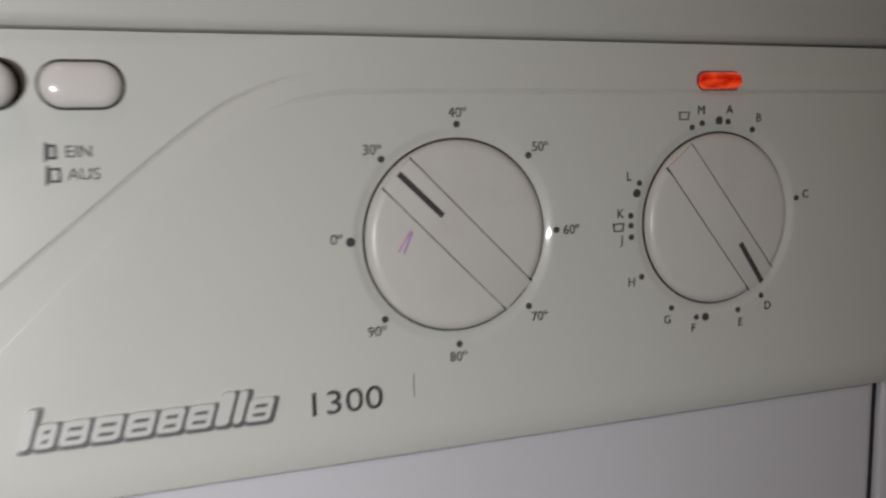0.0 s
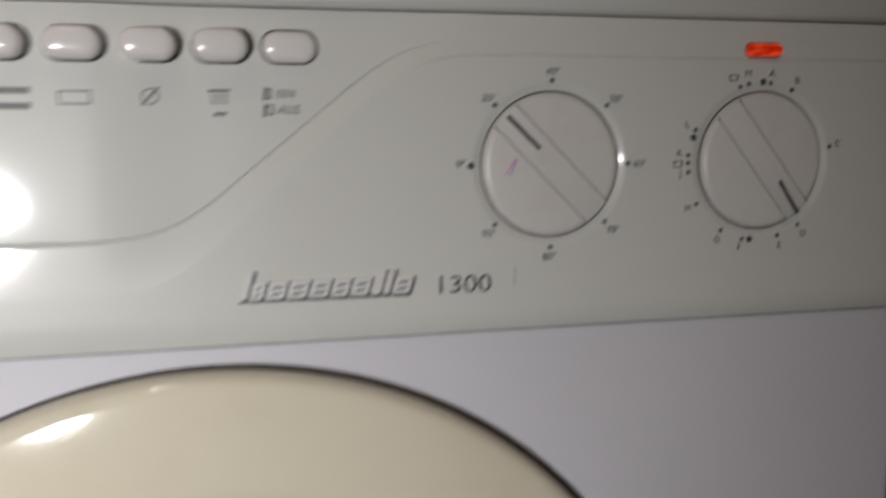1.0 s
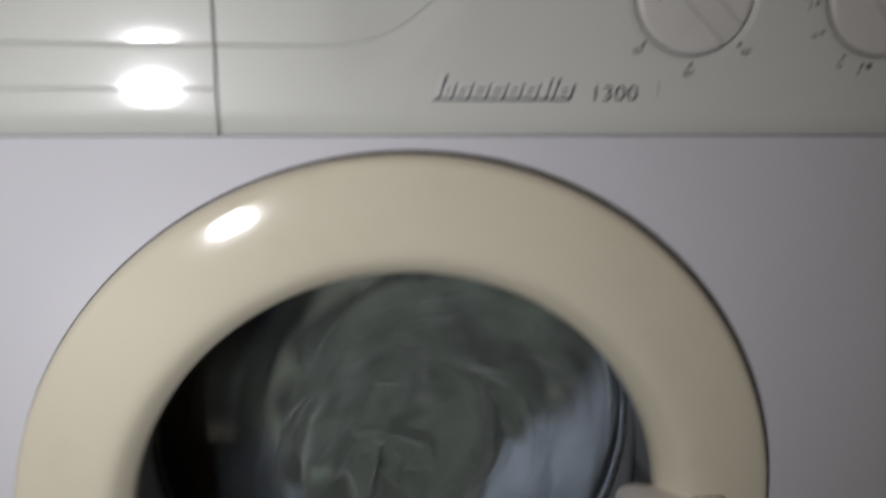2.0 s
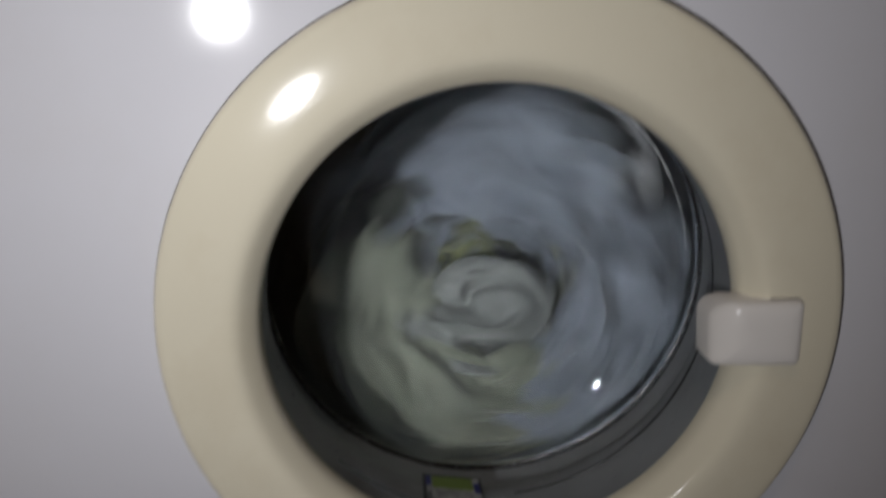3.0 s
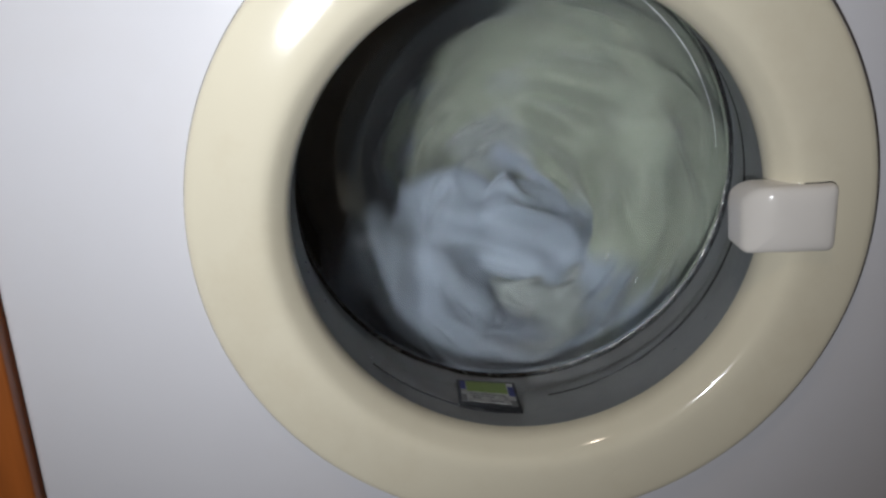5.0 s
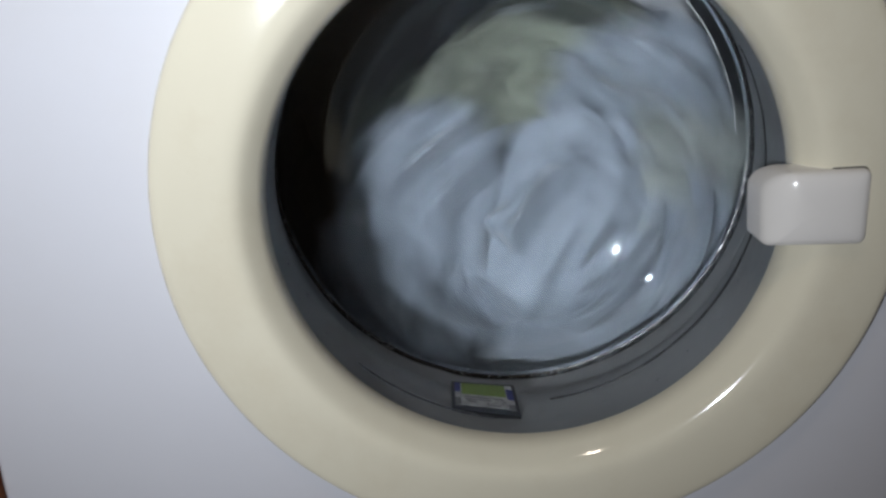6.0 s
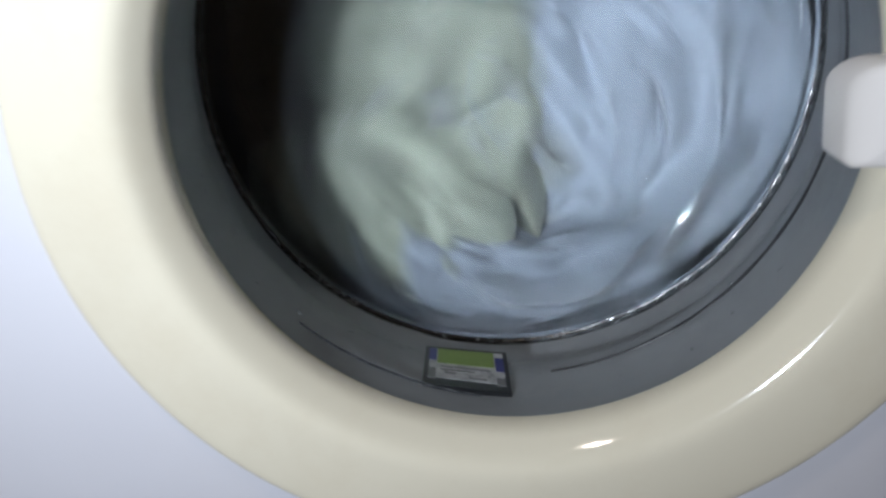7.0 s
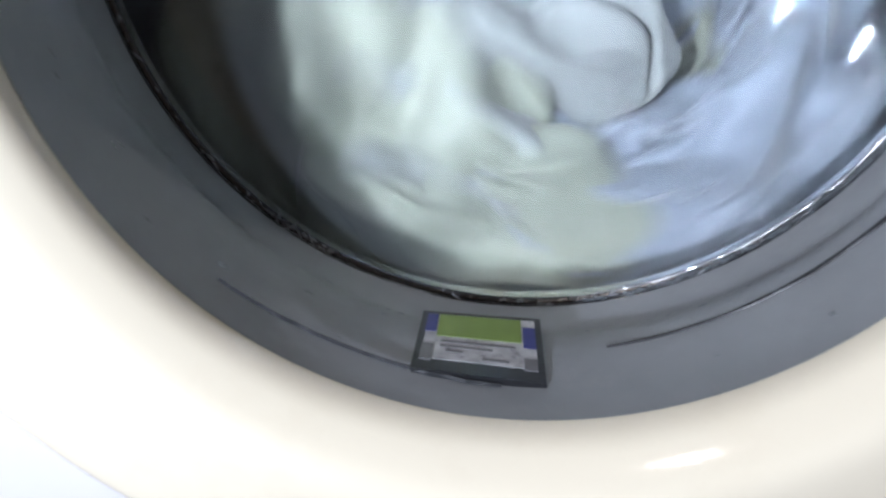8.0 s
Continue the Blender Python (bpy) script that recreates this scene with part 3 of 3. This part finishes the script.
def porthole(parent):
    """The round door: yellowed ring, handle, rubber throat and glass bowl."""
    ring = [(0.1835, 0.010), (0.1862, 0.004), (0.1866, 0.000), (0.1860, -0.0035), (0.1846, -0.0058), (0.1830, -0.0068), (0.1800, -0.0073), (0.1750, -0.0080), (0.1700, -0.0086), (0.1650, -0.0091), (0.1600, -0.0095), (0.1550, -0.0098),
            (0.1500, -0.0101), (0.1458, -0.0099), (0.1425, -0.0089), (0.1400, -0.0072), (0.1379, -0.0051), (0.1360, -0.0028), (0.1340, -0.0002), (0.1325, 0.0022), (0.1315, 0.0056), (0.1309, 0.0094), (0.1314, 0.0145)]
    d = part("porthole_door", settle(revolve(ring, 192)), CREAM, parent, "yellowed cream plastic ring of the round door")
    # set low and right: its dark edge draws the door ring's cast shadow
    part("seal_shade_ring", revolve([(0.1815, 0.012), (0.1888, 0.0042), (0.1889, 0.0022), (0.1850, 0.0012)], 160, CX + 0.0013, CZ - 0.0011), SEAL_SHADE, d)
    throat = [(0.1309, 0.0120)] + [(throat_radius(y), y) for y in (0.018, 0.024, 0.030, 0.036, 0.042, 0.048, 0.054, 0.060, 0.065, 0.070, 0.0725, 0.075, 0.0775, 0.080, 0.085, 0.090, 0.096, 0.102, 0.108)]
    part("rubber_throat", settle(revolve(throat, 160)), RUBBER, parent, "grey rubber throat behind the door ring")
    part("throat_fold_shade", fold_shade(-84, 30), DARK, parent, "split along a fold of the rubber, its shade drawn as a dark band")
    part("throat_fold_shade", fold_shade(224, 262, 0.0005, 0.0275), DARK, parent)
    part("drum_gasket", revolve([(0.1466, 0.1075), (0.1560, 0.1080), (0.1660, 0.1120), (0.1730, 0.1200), (0.1770, 0.1290)], 128), DARK, parent, "black rubber gasket behind the glass")
    lip = [(0.1472 - 0.0012 * math.sin(radians(a)), 0.1042 - 0.0012 * math.cos(radians(a))) for a in range(-20, 171, 19)]
    part("glass_seal", revolve(lip, 220, wobble=0.0035), WET, parent, "wet black rubber lip round the glass")
    part("wet_rim", revolve([(0.1464, 0.1062), (0.1462, 0.1052), (0.1456, 0.1050), (0.1446, 0.1055), (0.1442, 0.1062)], 240, wobble=0.002), LIP, parent, "wet shining edge of the glass")
    outer = [(0.1452, 0.1096), (0.1452, 0.1072), (0.1444, 0.1070), (0.1436, 0.1073), (0.1424, 0.1077), (0.1360, 0.1085), (0.1290, 0.1097), (0.1230, 0.1112), (0.1195, 0.1125), (0.1175, 0.1136), (0.1155, 0.1150), (0.1130, 0.1168),
             (0.1095, 0.1192), (0.1060, 0.1216), (0.1025, 0.1240), (0.1000, 0.1256), (0.0988, 0.1263), (0.0976, 0.1269), (0.0964, 0.1274), (0.0952, 0.1278), (0.0936, 0.1282), (0.0915, 0.1286), (0.0880, 0.1291), (0.0820, 0.1298), (0.0700, 0.1310), (0.0500, 0.1325), (0.0250, 0.1337), (0.0005, 0.1341)]
    inner = [(r, y + 0.0024) for r, y in outer[:4:-1]] + [(0.1436, 0.1110), (0.1452, 0.1096)]
    g = part("glass_bowl", revolve(outer + inner, 128), GLASS, parent, "clear glass bowl of the door")
    g.visible_shadow = False
    # handle
    def lift(x, z):
        t = max(0.0, 0.1260 - x)
        return 34.0 * t * t * (1 + 0.3 * (z - 0.487) / 0.02)
    out = rounded(0.1086, 0.1572, 0.4642, 0.5012, (0.0032, 0.0125, 0.0035, 0.0042), 8)
    h = part("door_handle", pillow(out, [(0, 0.004), (0, -0.0128), (0.0005, -0.0144), (0.0016, -0.0157), (0.0045, -0.0166), (0.0090, -0.0170), (0.0140, -0.0171)], lift), HANDLE, d, "glossy white plastic pull handle")
    part("handle_seam", pillow(rounded(0.140, 0.1578, 0.4636, 0.5018, (0.0036, 0.001, 0.001, 0.0046), 6), [(0, 0.004), (0, -0.0102)]), GAP, h)
    part("water_line", water_line(-88, 6), BEAD, parent, "thread of water along the edge of the glass")
    part("glint_line", rim_glint(4, 86), GLINT, parent, "thin pale line painted on the glass as a glint")
    sticker(parent)
    drops(parent)
    lint(parent)
    return d


def water_line(a0, a1, n=260):
    """A thin uneven thread of water lying in the groove of the glass."""
    bm = bmesh.new()
    rings = []
    for k in range(n + 1):
        a = radians(a0 + (a1 - a0) * k / n)
        p = Vector((math.cos(a) * 3, math.sin(a) * 3, 0))
        fat = 0.00075 * min(1.0, 6 * k / n, 6 * (n - k) / n) * (0.55 + 1.5 * abs(noise.noise(p * 5))) + 0.00008
        r0 = 0.1441 + 0.0005 * noise.noise(p * 3 + Vector((4, 1, 7)))
        ring = []
        for j in range(8):
            b = radians(45 * j)
            rr, y = r0 + fat * math.cos(b), 0.1062 + fat * math.sin(b)
            ring.append(bm.verts.new((CX + rr * math.cos(a), y, CZ + rr * math.sin(a))))
        rings.append(ring)
    for u, v in zip(rings, rings[1:]):
        for j in range(8):
            bm.faces.new((u[j], u[j - 1], v[j - 1], v[j]))
    bmesh.ops.recalc_face_normals(bm, faces=bm.faces)
    return bm


def rim_glint(a0, a1, n=120):
    """A hair-thin pale arc on the glass's flat rim, in place of a glint."""
    bm = bmesh.new()
    rings = []
    for k in range(n + 1):
        a = radians(a0 + (a1 - a0) * k / n)
        fat = 0.00012 + 0.00045 * math.sin(math.pi * k / n) * (0.7 + 0.6 * noise.noise((k * 0.13, 2.0, 5.0)))
        r0 = 0.1362 + 0.0004 * noise.noise((k * 0.05, 7.0, 1.0))
        rings.append([bm.verts.new((CX + (r0 + fat * c) * math.cos(a), 0.1082 + 0.4 * fat * d, CZ + (r0 + fat * c) * math.sin(a))) for c, d in ((1, 0), (0, -1), (-1, 0), (0, 1))])
    for u, v in zip(rings, rings[1:]):
        for j in range(4):
            bm.faces.new((u[j], u[j - 1], v[j - 1], v[j]))
    return bm


def drops(parent):
    """Beads of water on the throat and along the glass lip."""
    rnd = random.Random(5)
    bm = bmesh.new()
    for k in range(290):
        if k < 50:
            a, y = radians(rnd.uniform(190, 350)), rnd.uniform(0.022, 0.085)
            r = throat_radius(y)
            size = rnd.uniform(0.0003, 0.0007)
        else:
            a, y = radians(rnd.triangular(262, 372, 315)), rnd.gauss(0.1042, 0.0006)
            r = rnd.gauss(0.1450, 0.0006)
            size = rnd.uniform(0.0004, 0.0011)
        m = Matrix.Translation((CX + r * math.cos(a), y, CZ + r * math.sin(a))) @ Matrix.Rotation(-a, 4, "Y") @ Matrix.Diagonal((size * 0.8, size * 0.8, size * rnd.uniform(1.0, 2.6), 1))
        bmesh.ops.create_icosphere(bm, subdivisions=2, radius=1.0, matrix=m)
    tagged(part("water_spatter", bm, WATER, parent, "small beads of water"), kind="stuff")


def lint(parent):
    """Crusted flecks of lint and soap along the lip of the glass."""
    rnd = random.Random(11)
    bm = bmesh.new()
    for k in range(110):
        a = radians(rnd.gauss(229, 5) if k < 60 else rnd.uniform(186, 300))
        r, y = rnd.gauss(0.1449, 0.0008), rnd.gauss(0.1048, 0.0012)
        size = rnd.uniform(0.00025, 0.0008)
        m = Matrix.Translation((CX + r * math.cos(a), y, CZ + r * math.sin(a))) @ Matrix.Rotation(-a + rnd.gauss(0, 0.5), 4, "Y") @ Matrix.Rotation(rnd.gauss(0, 0.5), 4, "X") @ Matrix.Diagonal((size * 0.6, size * 0.7, size * rnd.uniform(0.8, 4.0), 1))
        first = len(bm.verts)
        bmesh.ops.create_icosphere(bm, subdivisions=2, radius=1.0, matrix=m)
        bm.verts.ensure_lookup_table()
        for v in bm.verts[first:]:
            v.co += Vector((rnd.gauss(0, 1), rnd.gauss(0, 1), rnd.gauss(0, 1))) * size * 0.12
    tagged(part("lint", bm, LINT, parent, "grey crust of lint and soap"), kind="stuff")


def sticker(parent):
    """A worn rating label on the lower throat wall."""
    def at(u, v, out):
        # u across, v into the machine
        a, b = (u + 0.0195) / 0.039, (v + 0.0105) / 0.021
        x = -0.0472 + 0.0392 * a - 0.0008 * a * b
        y = 0.0290 + 0.0410 * b
        z = 0.3624 - 0.0074 * a + (-0.0033 + 0.0020 * a) * b
        return (x, y - out * 0.4, z + out)
    def plate(u0, u1, v0, v1, out, mat, nm, parent_ob, label="", deep=0.0002):
        bm = bmesh.new()
        n = 8
        top = [[bm.verts.new(at(u0 + (u1 - u0) * i / n, v, out)) for i in range(n + 1)] for v in (v0, v1)]
        low = [[bm.verts.new(at(u0 + (u1 - u0) * i / n, v, deep)) for i in range(n + 1)] for v in (v0, v1)]
        for i in range(n):
            bm.faces.new((top[0][i], top[0][i + 1], top[1][i + 1], top[1][i]))
            for a in (0, 1):
                bm.faces.new((top[a][i], top[a][i + 1], low[a][i + 1], low[a][i]))
        for i in (0, n):
            bm.faces.new((top[0][i], top[1][i], low[1][i], low[0][i]))
        return part(nm, bm, mat, parent_ob, label, smooth=False)
    w, d = 0.0195, 0.0105
    s = plate(-w, w, -d, d, 0.0010, DARK, "rating_label", parent, "worn label with green and blue fields on black", -0.010)
    plate(-w + 0.0022, w - 0.0020, -d + 0.0036, d - 0.0012, 0.0013, STICKER, "label_sheet", s)
    plate(-0.0135, 0.0130, 0.0010, d - 0.0015, 0.0016, STICKER_GREEN, "green_field", s)
    plate(-w + 0.002, -0.0140, 0.0025, d - 0.0015, 0.0016, STICKER_BLUE, "blue_field", s)
    plate(0.0135, w - 0.002, -0.0005, d - 0.004, 0.0016, STICKER_BLUE, "blue_field", s)
    plate(-w + 0.002, -0.0140, -d + 0.003, -0.002, 0.0016, LOGO_SIDE, "dark_field", s)
    plate(0.0135, w - 0.002, -d + 0.003, -0.004, 0.0016, LOGO_SIDE, "dark_field", s)
    for k, (a, b) in enumerate(((-0.012, 0.011), (-0.012, 0.004), (-0.010, -0.005), (0.001, 0.009))):
        plate(a, b, -0.0012 - 0.0016 * k, -0.0006 - 0.0016 * k, 0.0016, LOGO_SIDE, "print_bar", s)


def washing_machine():
    w = holder("washing_machine", "white front-loading washing machine running with a yellowed door", "washing machine")
    body_shell(w)
    controls(w)
    porthole(w)
    return w


# ---- drum and laundry ----
DRUM_R = 0.225


def drum(parent):
    prof = [(0.1720, 0.1390), (0.1745, 0.1320), (0.1800, 0.1300), (DRUM_R - 0.01, 0.1320), (DRUM_R, 0.1420), (DRUM_R, 0.4300), (DRUM_R - 0.02, 0.4450), (0.06, 0.4500), (0.0005, 0.4500)]
    bm = revolve([(r, y) for r, y in prof], 96, 0.0, 0.0)
    ob = part("drum", bm, STEEL, parent, "dark stainless steel drum")
    ob.location = (CX, 0, CZ)
    for k in range(3):
        a = radians(120 * k)
        out = rounded(-0.02, 0.02, DRUM_R - 0.05, DRUM_R + 0.002, (0.012, 0.012, 0.002, 0.002), 5)
        out = [(x * math.cos(a) - z * math.sin(a), x * math.sin(a) + z * math.cos(a)) for x, z in out]
        part("drum_paddle", pillow(out, [(0, 0.42), (0, 0.15), (0.003, 0.145)]), STEEL, ob)
    return ob


def pleats(u, amount):
    """Rounded folds parted by narrow creases."""
    return amount * (abs(math.sin(u)) ** 0.8 - 0.62)


def garment(name, seed, size, mat, label):
    """A wet twisted bundle of cloth: long folds run along it, with stretched spans, tucks and deep gaps."""
    bm = bmesh.new()
    bmesh.ops.create_icosphere(bm, subdivisions=6, radius=1.0)
    off = Vector((seed * 3.7, seed * 1.3, seed * 5.1))
    slant = 0.6 * math.sin(seed * 2.3)
    bend = 0.35 + 0.45 * math.sin(seed * 1.7)
    count = 4.6 + 1.3 * math.sin(seed * 4.1)
    for v in bm.verts:
        p = v.co.normalized()
        warp = Vector((noise.noise(p * 1.5 + off), noise.noise(p * 1.5 + off + Vector((9, 2, 4))), noise.noise(p * 1.5 - off)))
        w = p + warp * 0.3
        big = noise.noise(p * 1.2 + off)
        # across the folds, bent round the drum's axis
        u = count * (p.x + slant * p.z + bend * p.z * p.z + 0.35 * p.y) + 2.1 * noise.noise(Vector((p.x * 1.2, p.y * 1.2, p.z)) + off * 1.3)
        fine = count * 2.3 * (p.x - 0.5 * slant * p.z + 1.3 * bend * p.z * p.z) + 2.4 * noise.noise(Vector((p.x * 1.6, p.y * 1.6, p.z * 1.2)) - off * 0.7)
        broad = min(1.0, max(0.15, 0.6 + 1.4 * noise.noise(p * 1.6 + off * 2.0)))
        some = min(1.0, max(0.0, 0.25 + 1.8 * noise.noise(p * 2.1 - off * 1.6)))
        gap = (1 - abs(math.sin(u * 0.5 + seed))) ** 6 * min(1.0, max(0.0, 0.35 + 1.8 * noise.noise(p * 1.5 + off * 0.6)))
        deep = max(0.0, 1 - abs(noise.noise(Vector((w.x * 1.8, w.y * 1.8, w.z * 0.6)) + off * 1.7)) * 11) * min(1.0, max(0.0, 0.5 + 2 * noise.noise(p * 1.7 + off)))
        tuck = max(0.0, 1 - abs(noise.noise(w * 2.6 - off * 1.3)) * 14) * min(1.0, max(0.0, 0.2 + 2 * noise.noise(p * 2.0 - off)))
        flat = 1.0 / (abs(p.x) ** 2.6 + abs(p.y) ** 2.6 + abs(p.z) ** 2.6) ** (1 / 2.6)
        r = flat * (0.84 + 0.26 * big) + pleats(u, 0.18 * broad) + pleats(fine, 0.06 * some) - 0.20 * gap - 0.14 * deep - 0.07 * tuck
        v.co = Vector((p.x * size[0], p.y * size[1], p.z * size[2])) * r
        face = min(1.0, 1.6 * abs(p.y)) * (1 if p.y < 0 else -1)
        v.co.y += face * (0.036 * gap + 0.022 * deep + 0.009 * tuck - 0.026 * pleats(u, broad) - 0.009 * pleats(fine, some))
        # folds lean over, so that one edge of each is sharp
        v.co.x += 0.007 * broad * math.sin(2 * u) + 0.002 * some * math.sin(2 * fine)
    for _ in range(3):
        bmesh.ops.smooth_vert(bm, verts=bm.verts, factor=0.5, use_axis_x=True, use_axis_y=True, use_axis_z=True)
    ob = part(name, bm, mat, smooth=False)
    ob.data.shade_smooth()
    return tagged(ob, label, "laundry", "laundry in the drum")


# the drum's turn in degrees: even at first, then slower and quicker by spells
TURN_AT = (0.0, 6.2, 6.5, 6.8, 7.0, 7.2, 7.4, 7.5, 7.7, 8.0)
TURN_DEG = (-1448.8, 1273.2, 1415.0, 1535.0, 1610.0, 1675.0, 1772.0, 1818.0, 1904.0, 2000.0)
# colour, starting angle, radius, depth, size, seed
LOAD = (
    ("g", 8, 0.108, 0.188, (0.078, 0.040, 0.118), 1), ("g", -28, 0.120, 0.198, (0.070, 0.042, 0.090), 2), ("b", -72, 0.122, 0.196, (0.066, 0.040, 0.072), 22), ("g", 46, 0.114, 0.194, (0.074, 0.040, 0.104), 3), ("g", 10, 0.150, 0.262, (0.092, 0.060, 0.130), 4),
    ("b", 82, 0.114, 0.196, (0.074, 0.041, 0.096), 5), ("b", 108, 0.122, 0.202, (0.066, 0.040, 0.084), 6), ("b", 194, 0.114, 0.190, (0.078, 0.042, 0.098), 7), ("b", 228, 0.120, 0.192, (0.074, 0.040, 0.098), 8),
    ("w", 252, 0.118, 0.204, (0.068, 0.042, 0.080), 9), ("b", 222, 0.054, 0.186, (0.092, 0.040, 0.100), 10), ("w", 22, 0.050, 0.200, (0.084, 0.040, 0.086), 14), ("b", 225, 0.150, 0.280, (0.095, 0.065, 0.120), 11), ("b", 120, 0.140, 0.295, (0.086, 0.060, 0.100), 12),
    ("b", 320, 0.060, 0.290, (0.120, 0.060, 0.120), 13), ("y", -75, 0.084, 0.170, (0.024, 0.026, 0.056), 19),
    ("h", 84, 0.096, 0.182, (0.082, 0.040, 0.112), 20), ("h", 62, 0.034, 0.180, (0.080, 0.038, 0.092), 21),
    ("d", -52, 0.100, 0.172, (0.086, 0.040, 0.104), 15), ("d", -98, 0.104, 0.176, (0.078, 0.040, 0.090), 16), ("d", -4, 0.098, 0.176, (0.080, 0.040, 0.100), 17), ("d", -60, 0.030, 0.170, (0.080, 0.040, 0.080), 18),
)
CLOTH = {"b": ("pale blue", BLUE), "g": ("pale green", GREEN), "h": ("pale green", GREEN), "w": ("greyish white", GREY), "d": ("dark olive", OLIVE), "y": ("yellowish olive", MUSTARD)}


def laundry():
    return [garment("crumpled_cloth", seed, size, CLOTH[colour][1], f"wet {CLOTH[colour][0]} cloth tumbling in the drum") for colour, a, r, y, size, seed in LOAD]


def cloth_rows(colour, a, r, y, seed):
    # the dark cloth lies in front at first and sinks back into the load; some green cloth comes forward later and sinks in its turn
    rows = []
    for k in range(0, 121):
        t = k / 15.0
        th = radians(np.interp(t, TURN_AT, TURN_DEG) + a)
        wob = math.sin(th * 0.37 + seed * 1.9)
        s = ease(2.0, 3.4, t)
        lag = 0.35 if colour == "d" else 1.0
        fore = ease(2.6, 3.3, t) * (1 - ease(4.6, 5.6, t)) * ease(-0.25, 0.55, math.cos(radians(np.interp(t, TURN_AT, TURN_DEG) - 75)))
        sink = 0.125 * s if colour == "d" else 0.045 * (1 - s)
        high = ease(0.1, 0.8, math.cos(th - radians(110)))
        sink += 0.110 * (1 - fore) if colour == "h" else 0.100 * (1 - high) if colour == "y" else 0.045 * fore if seed in (5, 6, 10, 22) else 0.0
        away = max(0.0, math.cos(th - radians(132))) ** 1.4
        rr = r * (1 - 0.80 * away) + 0.007 * wob
        x = CX + 0.014 + rr * math.cos(th)
        z = CZ - 0.056 + rr * math.sin(th)
        rows.append((t, Matrix.Translation((x, y + sink + 0.006 * math.sin(th * 0.61 + seed) + lag * (0.075 * max(0.0, math.sin(th)) + 0.055 * away) - 0.010 * max(0.0, -math.sin(th)) * r / 0.115 + 0.006 * (r < 0.07), z)) @ Euler((0.18 * wob, -th, 0.12 * wob)).to_matrix().to_4x4()))
    return rows


def motions(tub, cloths):
    walk(tub, [(k / 15.0, Matrix.Translation((CX, 0, CZ)) @ Euler((0, -radians(np.interp(k / 15.0, TURN_AT, TURN_DEG)), 0)).to_matrix().to_4x4()) for k in range(121)])
    for ob, (colour, a, r, y, size, seed) in zip(cloths, LOAD):
        walk(ob, cloth_rows(colour, a, r, y, seed))


room()
wooden_cabinet()
white_cabinet()
machine = washing_machine()
tub = drum(machine)
cloths = laundry()
motions(tub, cloths)
